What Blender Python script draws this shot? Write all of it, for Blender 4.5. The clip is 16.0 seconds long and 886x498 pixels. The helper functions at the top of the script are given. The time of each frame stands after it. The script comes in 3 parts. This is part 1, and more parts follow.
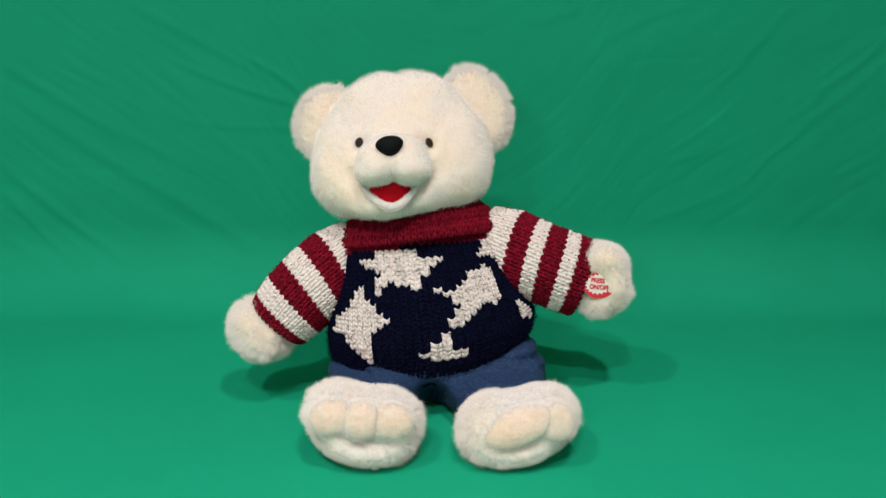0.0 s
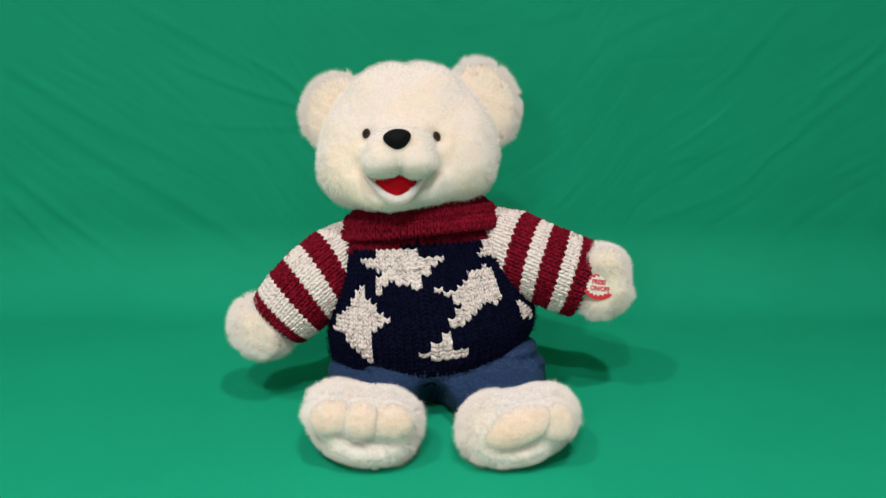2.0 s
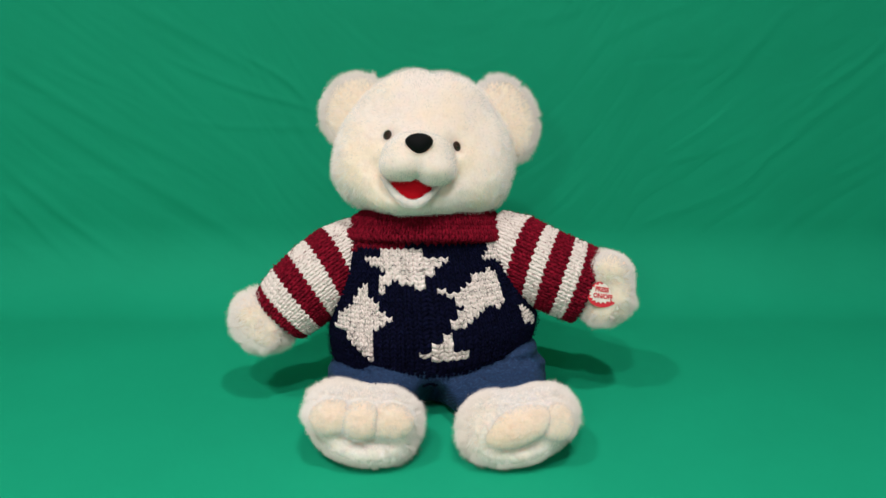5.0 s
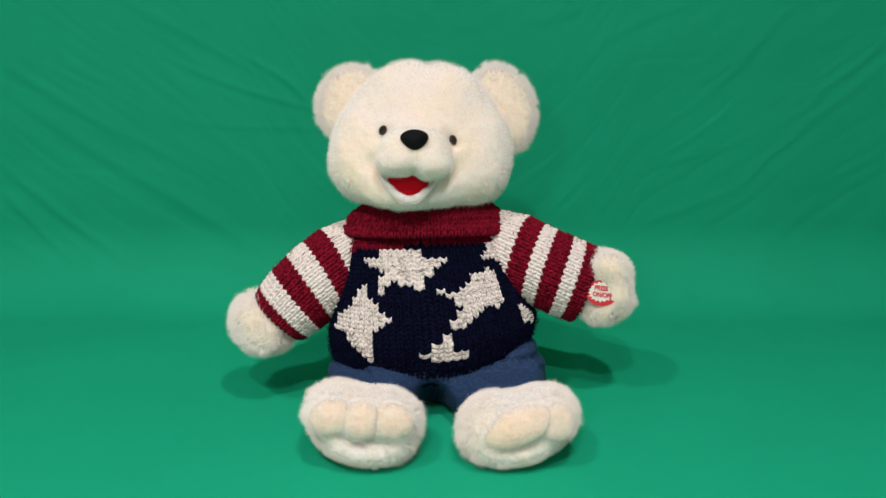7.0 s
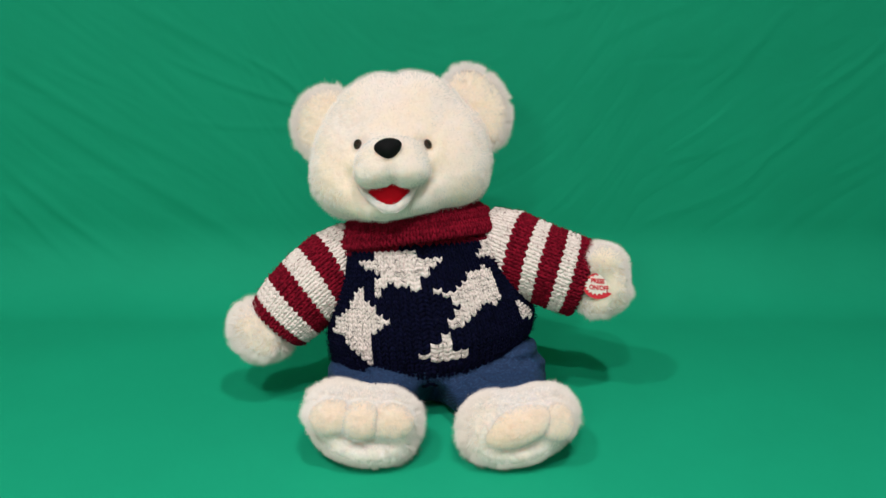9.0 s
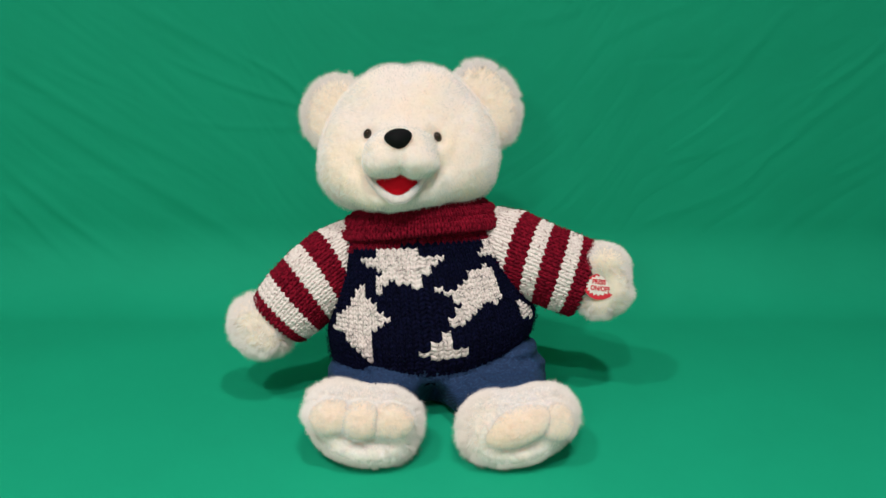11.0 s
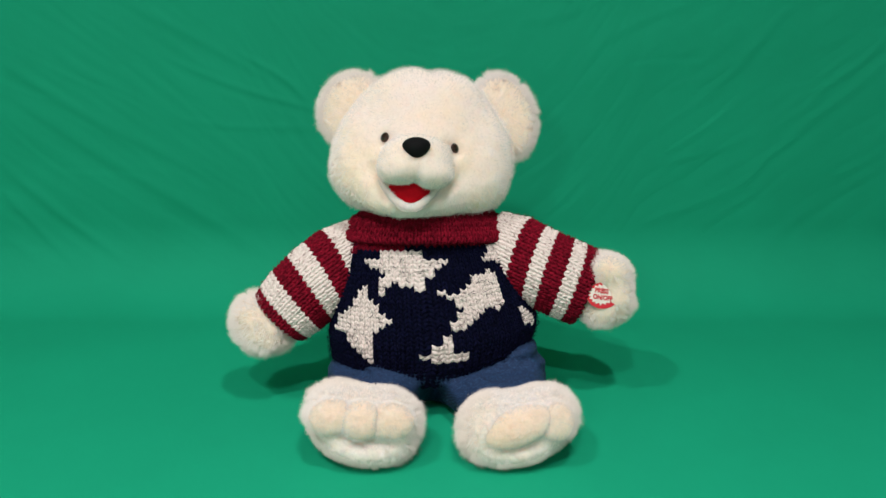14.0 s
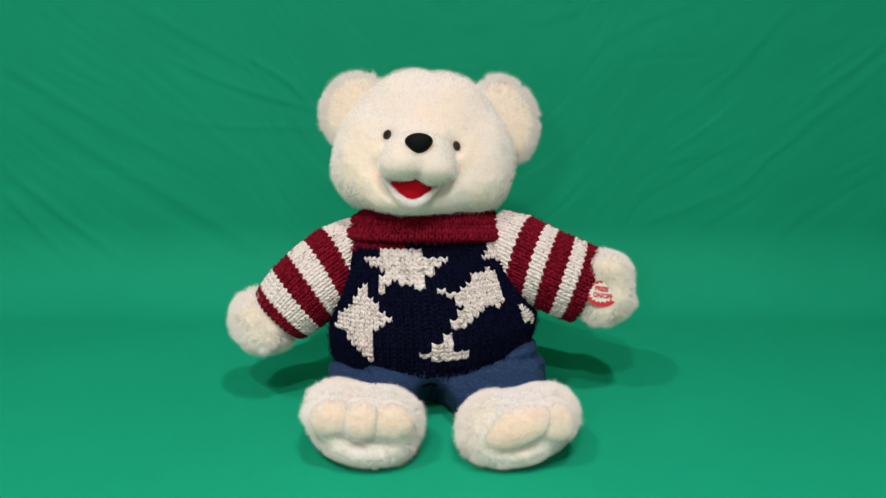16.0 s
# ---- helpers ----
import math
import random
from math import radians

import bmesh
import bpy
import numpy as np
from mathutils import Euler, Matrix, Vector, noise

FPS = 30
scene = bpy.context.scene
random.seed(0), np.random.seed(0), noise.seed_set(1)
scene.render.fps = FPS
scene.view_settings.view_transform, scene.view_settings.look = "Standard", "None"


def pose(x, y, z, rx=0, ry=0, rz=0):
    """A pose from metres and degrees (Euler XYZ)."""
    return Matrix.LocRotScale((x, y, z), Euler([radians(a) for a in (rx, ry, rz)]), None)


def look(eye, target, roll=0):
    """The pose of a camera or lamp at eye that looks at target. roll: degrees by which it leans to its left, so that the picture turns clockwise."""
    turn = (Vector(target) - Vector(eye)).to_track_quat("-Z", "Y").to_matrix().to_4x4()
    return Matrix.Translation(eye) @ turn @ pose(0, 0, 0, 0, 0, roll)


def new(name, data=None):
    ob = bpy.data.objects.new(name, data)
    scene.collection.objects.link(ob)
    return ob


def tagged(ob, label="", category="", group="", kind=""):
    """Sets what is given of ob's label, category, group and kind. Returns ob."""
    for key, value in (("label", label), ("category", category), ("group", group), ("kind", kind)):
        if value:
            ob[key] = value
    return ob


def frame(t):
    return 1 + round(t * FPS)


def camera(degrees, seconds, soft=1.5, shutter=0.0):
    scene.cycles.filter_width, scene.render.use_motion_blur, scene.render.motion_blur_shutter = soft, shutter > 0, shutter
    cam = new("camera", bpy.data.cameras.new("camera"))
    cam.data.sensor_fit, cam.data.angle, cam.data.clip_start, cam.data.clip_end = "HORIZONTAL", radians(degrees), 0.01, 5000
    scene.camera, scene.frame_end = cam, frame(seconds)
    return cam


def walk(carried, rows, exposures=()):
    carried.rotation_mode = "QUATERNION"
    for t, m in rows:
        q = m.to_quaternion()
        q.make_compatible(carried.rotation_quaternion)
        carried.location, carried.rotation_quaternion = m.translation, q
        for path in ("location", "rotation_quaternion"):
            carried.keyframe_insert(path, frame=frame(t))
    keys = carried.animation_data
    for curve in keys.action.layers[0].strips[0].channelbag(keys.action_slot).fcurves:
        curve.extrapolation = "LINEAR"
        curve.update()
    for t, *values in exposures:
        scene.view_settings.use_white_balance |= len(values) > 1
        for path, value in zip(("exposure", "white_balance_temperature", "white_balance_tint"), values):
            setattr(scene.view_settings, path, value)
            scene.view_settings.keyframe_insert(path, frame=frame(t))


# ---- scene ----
# ---- camera ----
EYE = (0.0, -0.72, 0.381)
TILT = 18.0
cam = camera(58.5, 16.0, soft=1.5)
walk(cam, [(0.0, pose(*EYE, 90 - TILT, 0, 0)), (16.0, pose(*EYE, 90 - TILT, 0, 0))], exposures=[(0.0, 0.0, 6500, 10), (16.0, 0.0, 6500, 10)])

# ---- light: three shaded bulbs of a hanging lamp, a side lamp, and the pale room's own bounce ----
world = bpy.data.worlds.new("world")
scene.world = world
world.use_nodes = True
world.node_tree.nodes["Background"].inputs[0].default_value = (0.9, 0.93, 1.0, 1)
world.node_tree.nodes["Background"].inputs[1].default_value = 0.0


def bulb(x, y, z, watts, size=0.034):
    """A shaded bulb that throws its light downwards."""
    data = bpy.data.lights.new("bulb", "SPOT")
    data.energy, data.shadow_soft_size, data.color = watts, size, (1.0, 0.96, 0.91)
    data.spot_size, data.spot_blend = radians(150), 1.0
    lamp = new("bulb", data)
    lamp.matrix_world = look((x, y, z), (0.9 * x, y - 0.25, 0.0))
    return lamp


bulb(-0.68, -0.83, 1.7, 51)
bulb(-0.19, -1.35, 1.7, 77)
bulb(0.24, -0.75, 1.7, 57)
# a weaker, softer lamp stands lower, in front and to the side; it throws the head's faint shadow on the wall
side = bpy.data.lights.new("side_lamp", "POINT")
side.energy, side.shadow_soft_size, side.color = 14, 0.06, (1.0, 0.96, 0.91)
new("side_lamp", side).location = (-0.46, -1.75, 0.86)

# ---- the bear's own frame: it leans back; a right, b up along its back, c out of its chest ----
BACK = math.radians(TILT)
AX_A = Vector((1, 0, 0))
AX_B = Vector((0, math.sin(BACK), math.cos(BACK)))
AX_C = Vector((0, -math.cos(BACK), math.sin(BACK)))
ORIGIN = Vector((0.0, 0.01706, 0.14151))
FRAME = np.array([AX_A, AX_B, AX_C])


def to_world(p):
    return np.asarray(p, float) @ FRAME + np.array(ORIGIN)


def spot(p):
    return Vector(to_world([p])[0])


# ---- materials ----
def material(name, rough=0.8):
    m = bpy.data.materials.new(name)
    m.use_nodes = True
    nodes, links = m.node_tree.nodes, m.node_tree.links
    bsdf = nodes["Principled BSDF"]
    bsdf.inputs["Roughness"].default_value = rough
    return m, nodes, links, bsdf


def noise_node(nodes, links, scale, detail=4.0, rough=0.6):
    co = nodes.new("ShaderNodeTexCoord")
    n = nodes.new("ShaderNodeTexNoise")
    n.inputs["Scale"].default_value, n.inputs["Detail"].default_value, n.inputs["Roughness"].default_value = scale, detail, rough
    links.new(co.outputs["Object"], n.inputs["Vector"])
    return n


def ramp(nodes, links, source, stops):
    r = nodes.new("ShaderNodeValToRGB")
    while len(r.color_ramp.elements) < len(stops):
        r.color_ramp.elements.new(0.5)
    for e, (at, c) in zip(r.color_ramp.elements, stops):
        e.position, e.color = at, (*c, 1)
    links.new(source, r.inputs[0])
    return r


def bumped(nodes, links, bsdf, source, strength, distance):
    b = nodes.new("ShaderNodeBump")
    b.inputs["Strength"].default_value, b.inputs["Distance"].default_value = strength, distance
    links.new(source, b.inputs["Height"])
    links.new(b.outputs[0], bsdf.inputs["Normal"])


def plush(name, pale, warm, low=0.42, high=0.66, scale=14, thin=0.0):
    m, nodes, links, bsdf = material(name, 1.0)
    n = noise_node(nodes, links, scale, 3.0, 0.55)
    r = ramp(nodes, links, n.outputs[0], [(low, pale), (high, warm)])
    f = noise_node(nodes, links, 420, 2.0)
    g = ramp(nodes, links, f.outputs[0], [(0.3, (0.93, 0.93, 0.93)), (0.6, (1, 1, 1))])
    mix = nodes.new("ShaderNodeMix")
    mix.data_type, mix.blend_type = "RGBA", "MULTIPLY"
    mix.inputs[0].default_value = 1.0
    links.new(r.outputs[0], mix.inputs[6])
    links.new(g.outputs[0], mix.inputs[7])
    links.new(mix.outputs[2], bsdf.inputs["Base Color"])
    bsdf.inputs["Specular IOR Level"].default_value = 0.1
    bsdf.inputs["Sheen Weight"].default_value, bsdf.inputs["Sheen Roughness"].default_value = 0.35, 0.6
    if not thin:
        bsdf.inputs["Subsurface Weight"].default_value, bsdf.inputs["Subsurface Scale"].default_value = 0.7, 0.012
        bsdf.inputs["Subsurface Radius"].default_value = (1.0, 0.75, 0.6)
    lumps = noise_node(nodes, links, 75, 5.0, 0.62)
    if not thin:
        bumped(nodes, links, bsdf, lumps.outputs[0], 0.3, 0.006)
    glow = nodes.new("ShaderNodeBsdfTranslucent")
    both = nodes.new("ShaderNodeMixShader")
    both.inputs[0].default_value = thin
    links.new(mix.outputs[2], glow.inputs[0])
    links.new(bsdf.outputs[0], both.inputs[1])
    links.new(glow.outputs[0], both.inputs[2])
    links.new(both.outputs[0], nodes["Material Output"].inputs["Surface"])
    if thin:
        clear, seen = nodes.new("ShaderNodeBsdfTransparent"), nodes.new("ShaderNodeMixShader")
        seen.inputs[0].default_value = 0.58
        links.new(clear.outputs[0], seen.inputs[1])
        links.new(both.outputs[0], seen.inputs[2])
        links.new(seen.outputs[0], nodes["Material Output"].inputs["Surface"])
    return m


def yarn(name, dark, light):
    m, nodes, links, bsdf = material(name, 0.95)
    n = noise_node(nodes, links, 260, 3.0)
    r = ramp(nodes, links, n.outputs[0], [(0.35, dark), (0.68, light)])
    links.new(r.outputs[0], bsdf.inputs["Base Color"])
    w = noise_node(nodes, links, 900, 3.0, 0.7)
    bumped(nodes, links, bsdf, w.outputs[0], 0.6, 0.0008)
    bsdf.inputs["Specular IOR Level"].default_value = 0.08
    return m


def cloth(name, base, shade):
    m, nodes, links, bsdf = material(name, 0.75)
    n = noise_node(nodes, links, 3.0, 5.0)
    r = ramp(nodes, links, n.outputs[0], [(0.3, shade), (0.7, base)])
    links.new(r.outputs[0], bsdf.inputs["Base Color"])
    f = noise_node(nodes, links, 90, 4.0, 0.6)
    bumped(nodes, links, bsdf, f.outputs[0], 0.12, 0.002)
    bsdf.inputs["Specular IOR Level"].default_value = 0.12
    return m


def denim_cloth():
    m, nodes, links, bsdf = material("denim", 0.85)
    co = nodes.new("ShaderNodeTexCoord")
    wave = nodes.new("ShaderNodeTexWave")
    wave.bands_direction = "DIAGONAL"
    wave.inputs["Scale"].default_value, wave.inputs["Distortion"].default_value, wave.inputs["Detail"].default_value = 260, 3.0, 3
    links.new(co.outputs["Object"], wave.inputs["Vector"])
    n = noise_node(nodes, links, 620, 5.0, 0.6)
    add = nodes.new("ShaderNodeMath")
    add.operation = "MULTIPLY_ADD"
    add.inputs[1].default_value = 0.24
    links.new(wave.outputs["Fac"], add.inputs[0])
    links.new(n.outputs[0], add.inputs[2])
    r = ramp(nodes, links, add.outputs[0], [(0.40, (0.0012, 0.011, 0.044)), (0.66, (0.003, 0.023, 0.085)), (0.88, (0.025, 0.09, 0.22))])
    links.new(r.outputs[0], bsdf.inputs["Base Color"])
    bumped(nodes, links, bsdf, add.outputs[0], 0.5, 0.001)
    return m


def plain(name, colour, rough, bump=0.0, scale=200):
    m, nodes, links, bsdf = material(name, rough)
    n = noise_node(nodes, links, scale, 3.0)
    r = ramp(nodes, links, n.outputs[0], [(0.3, tuple(0.85 * c for c in colour)), (0.7, colour)])
    links.new(r.outputs[0], bsdf.inputs["Base Color"])
    if bump:
        bumped(nodes, links, bsdf, n.outputs[0], bump, 0.001)
    return m


FUR = plush("white_plush", (0.81, 0.695, 0.645), (0.84, 0.69, 0.565))
FUR_LONG = plush("long_white_plush", (0.85, 0.715, 0.605), (0.86, 0.70, 0.555), 0.35, 0.7, 22)
FUR_FOOT = plush("foot_plush", (0.82, 0.725, 0.675), (0.81, 0.69, 0.595), 0.4, 0.7, 20)
FUR_PAD = plush("peach_plush", (0.85, 0.67, 0.56), (0.85, 0.64, 0.495), 0.35, 0.75, 18)
FIBRE = plush("plush_fibre", (0.965, 0.895, 0.865), (0.965, 0.87, 0.795), 0.4, 0.7, 20, 0.12)
NAVY = yarn("navy_yarn", (0.0014, 0.0019, 0.011), (0.0036, 0.0048, 0.025))
RED = yarn("red_yarn", (0.10, 0.0022, 0.010), (0.25, 0.006, 0.022))
CREAM = yarn("cream_yarn", (0.72, 0.625, 0.60), (0.86, 0.76, 0.735))
GREEN = cloth("green_cloth", (0.007, 0.335, 0.188), (0.006, 0.30, 0.166))
DENIM = denim_cloth()
NOSE = plain("black_felt", (0.004, 0.004, 0.005), 0.8, 0.3, 500)
NOSE.node_tree.nodes["Principled BSDF"].inputs["Specular IOR Level"].default_value = 0.15
FELT = plain("red_felt", (0.42, 0.003, 0.010), 0.95, 0.4, 500)
EYE_GLASS = plain("dark_eye", (0.022, 0.010, 0.006), 0.08, 0, 300)
FELT.node_tree.nodes["Principled BSDF"].inputs["Specular IOR Level"].default_value = 0.1
LABEL_RED = plain("red_print", (0.62, 0.012, 0.03), 0.6)
LABEL_WHITE = plain("white_print", (0.80, 0.74, 0.68), 0.7)
PAINT = plain("pale_paint", (0.57, 0.56, 0.55), 0.9, 0.1, 60)


# ---- mesh helpers ----
def tri_mesh(name, verts, tris, normals=None, lean=True):
    verts = to_world(verts) if lean else np.asarray(verts, float)
    me = bpy.data.meshes.new(name)
    tris = np.asarray(tris, np.int32)
    me.vertices.add(len(verts))
    me.vertices.foreach_set("co", verts.astype(np.float32).ravel())
    me.loops.add(tris.size)
    me.loops.foreach_set("vertex_index", tris.ravel())
    me.polygons.add(len(tris))
    me.polygons.foreach_set("loop_start", np.arange(0, tris.size, 3, dtype=np.int32))
    me.update(calc_edges=True)
    me.polygons.foreach_set("use_smooth", np.ones(len(tris), bool))
    if normals is not None:
        n = np.asarray(normals) @ FRAME if lean else np.asarray(normals)
        me.normals_split_custom_set_from_vertices(n.astype(np.float32))
    return me


def part(name, me, mat, parent, label="", pile=0):
    """A mesh under its thing or part; the last pile triangles of it are fibres."""
    ob = new(name, me)
    me.materials.append(mat)
    if pile:
        me.materials.append(FIBRE)
        slot = np.zeros(len(me.polygons), np.int32)
        slot[-pile:] = 1
        me.polygons.foreach_set("material_index", slot)
    ob.parent = parent
    return tagged(ob, label) if label else ob


def unit_ball(level):
    bm = bmesh.new()
    bmesh.ops.create_icosphere(bm, subdivisions=level, radius=1.0)
    bm.verts.ensure_lookup_table()
    v = np.array([p.co for p in bm.verts])
    t = np.array([[q.index for q in p.verts] for p in bm.faces])
    bm.free()
    return v, t


BALLS = {n: unit_ball(n) for n in (3, 4, 5, 6)}


def oval(p, centre, radii, turn=0.0):
    """Distance to an ellipsoid, turned in the a-b plane by degrees."""
    q = p - np.array(centre)
    c, s = math.cos(radians(turn)), math.sin(radians(turn))
    q = np.stack([q[:, 0] * c + q[:, 1] * s, -q[:, 0] * s + q[:, 1] * c, q[:, 2]], 1)
    r = np.array(radii)
    k0 = np.linalg.norm(q / r, axis=1)
    k1 = np.linalg.norm(q / r ** 2, axis=1) + 1e-9
    return k0 * (k0 - 1) / k1


def body_distance(p, lumps, cuts, late=()):
    d = np.full(len(p), 9.0)
    for c, r, turn, k in lumps:
        e = oval(p, c, r, turn)
        h = np.clip(0.5 + 0.5 * (e - d) / k, 0, 1)
        d = e * (1 - h) + d * h - k * h * (1 - h)
    for c, r, turn, k in cuts:
        e = -oval(p, c, r, turn)
        h = np.clip(0.5 + 0.5 * (e - d) / k, 0, 1)
        d = d * (1 - h) + e * h + k * h * (1 - h)
    for c, r, turn, k in late:
        e = oval(p, c, r, turn)
        h = np.clip(0.5 + 0.5 * (e - d) / k, 0, 1)
        d = e * (1 - h) + d * h - k * h * (1 - h)
    return d


def soft_body(centre, lumps, cuts=(), level=5, reach=0.16, steps=60, late=()):
    """A closed stuffed form: for each direction from the centre the outermost skin of the joined lumps."""
    way, tris = BALLS[level]
    centre = np.array(centre)
    far = np.full(len(way), reach)
    inside = np.zeros(len(way))
    done = np.zeros(len(way), bool)
    for i in range(steps):
        r = reach * (1 - i / steps)
        hit = (body_distance(centre + way * r, lumps, cuts, late) < 0) & ~done
        inside[hit], far[hit] = r, r + reach / steps
        done |= hit
    for _ in range(9):
        mid = (inside + far) / 2
        into = body_distance(centre + way * mid[:, None], lumps, cuts, late) < 0
        inside, far = np.where(into, mid, inside), np.where(into, far, mid)
    return centre + way * inside[:, None], tris


def vertex_normals(v, t):
    fn = np.cross(v[t[:, 1]] - v[t[:, 0]], v[t[:, 2]] - v[t[:, 0]])
    n = np.zeros_like(v)
    for i in range(3):
        np.add.at(n, t[:, i], fn)
    return n / (np.linalg.norm(n, axis=1, keepdims=True) + 1e-12)


def tufted(v, t, size, grain, seed):
    """Skin pushed in and out in small soft tufts."""
    n = vertex_normals(v, t)
    k = Vector((seed * 1.7, seed * 0.3, 0))
    lift = np.array([noise.noise(Vector(p) / grain + k) + 0.6 * noise.noise(Vector(p) * 2.3 / grain + k) for p in v])
    return v + n * (lift * size)[:, None]


def furry(v, t, count, length, width, comb=(0, -0.35, 0), jitter=0.45, seed=1, keep=None, bald=0.75, front=(0, 0.5, 0.6)):
    """Skin with pile: each hair is a thin tapering blade that leans with its lock. length: metres, or a function of
    points. front: the way the hairs' shading normals are bent to brighten them.
    """
    rng = np.random.default_rng(seed)
    n = vertex_normals(v, t)
    area = np.linalg.norm(np.cross(v[t[:, 1]] - v[t[:, 0]], v[t[:, 2]] - v[t[:, 0]]), axis=1)
    turn = n[t[:, 0], 2]
    area = area * np.clip((turn + 0.75) / 0.3, 0, 1) * (1 - bald * np.clip((turn - 0.35) / 0.5, 0, 1))  # sparser where one looks down into the pile
    if keep is not None:
        area = area * keep(v[t].mean(1))
    f = rng.choice(len(t), count, p=area / area.sum())
    a, b = rng.random(count), rng.random(count)
    over = a + b > 1
    a[over], b[over] = 1 - a[over], 1 - b[over]
    w = np.stack([1 - a - b, a, b], 1)[:, :, None]
    base, up = (v[t[f]] * w).sum(1), (n[t[f]] * w).sum(1)
    up /= np.linalg.norm(up, axis=1, keepdims=True)
    size = length(base) if callable(length) else np.full(count, length)
    # locks: each hair leans towards the nearest of many scattered centres
    locks = base[rng.choice(count, max(40, count // 90), replace=False)]
    lock_lean = rng.normal(size=(len(locks), 3))
    lock_size = rng.uniform(0.78, 1.18, len(locks))
    near = np.empty(count, np.int32)
    for k in range(0, count, 2000):
        near[k:k + 2000] = (-2 * base[k:k + 2000] @ locks.T + (locks ** 2).sum(1)[None]).argmin(1)
    size = size * rng.uniform(0.65, 1.1, count) * lock_size[near] * np.where(rng.random(count) < 0.1, 1.15, 1.0)
    draw = (locks[near] - base) / (size[:, None] + 1e-6)
    draw -= up * (draw * up).sum(1)[:, None]
    draw /= np.maximum(1, np.linalg.norm(draw, axis=1, keepdims=True))
    grow = up + np.array(comb) + jitter * (0.35 * lock_lean[near] + 0.3 * draw + 0.4 * rng.normal(size=(count, 3)))
    grow -= up * np.minimum((grow * up).sum(1) - 0.25, 0)[:, None]
    grow /= np.linalg.norm(grow, axis=1, keepdims=True)
    side = np.cross(grow, np.array((0, 0, 1)) + rng.normal(size=(count, 3)) * 0.15)
    side /= np.linalg.norm(side, axis=1, keepdims=True) + 1e-9
    side *= np.where(np.cross(side, grow)[:, 2:3] < 0, -1.0, 1.0)  # the blades' flat sides face outward
    half = side * (width / 2)
    mid = base + grow * size[:, None] * 0.5
    tip = base + grow * size[:, None]
    root = base - up * 0.0008
    blades = np.stack([root - half, root + half, mid - half * 0.8, mid + half * 0.8, tip], 1).reshape(-1, 3)
    k = len(v) + 5 * np.arange(count)[:, None]
    faces = np.concatenate([k + np.array([[0, 1, 3]]), k + np.array([[0, 3, 2]]), k + np.array([[2, 3, 4]])])
    # deep pile's scattered light, put into normals bent up and to the bear's front
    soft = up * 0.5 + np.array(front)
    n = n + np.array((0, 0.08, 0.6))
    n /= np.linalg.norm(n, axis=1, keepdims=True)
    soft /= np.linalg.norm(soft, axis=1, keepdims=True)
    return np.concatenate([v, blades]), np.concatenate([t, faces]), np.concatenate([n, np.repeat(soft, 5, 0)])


def skin(surface, nu, nv, closed=True, sink=0.0):
    """A sheet over the surface's square, nu by nv cells."""
    u, w = np.meshgrid(np.arange(nu + (0 if closed else 1)) / nu, np.arange(nv + 1) / nv)
    p = surface(u.ravel(), w.ravel(), np.full(u.size, -sink))
    row = u.shape[1]
    i, j = np.meshgrid(np.arange(nu), np.arange(nv))
    i, j = i.ravel(), j.ravel()
    i2 = (i + 1) % row
    a, b, c, d = j * row + i, j * row + i2, (j + 1) * row + i2, (j + 1) * row + i
    return p, np.concatenate([np.stack([a, b, c], 1), np.stack([a, c, d], 1)])


# one leg of a stitch: a bent, tapering bead
RINGS, SIDES = 5, 6
LEG_T = np.linspace(0, 1, RINGS)
LEG_R = np.array([0.09, 0.17, 0.205, 0.18, 0.07])
LEG_H = np.array([-0.6, 0.3, 0.75, 0.8, 0.2])


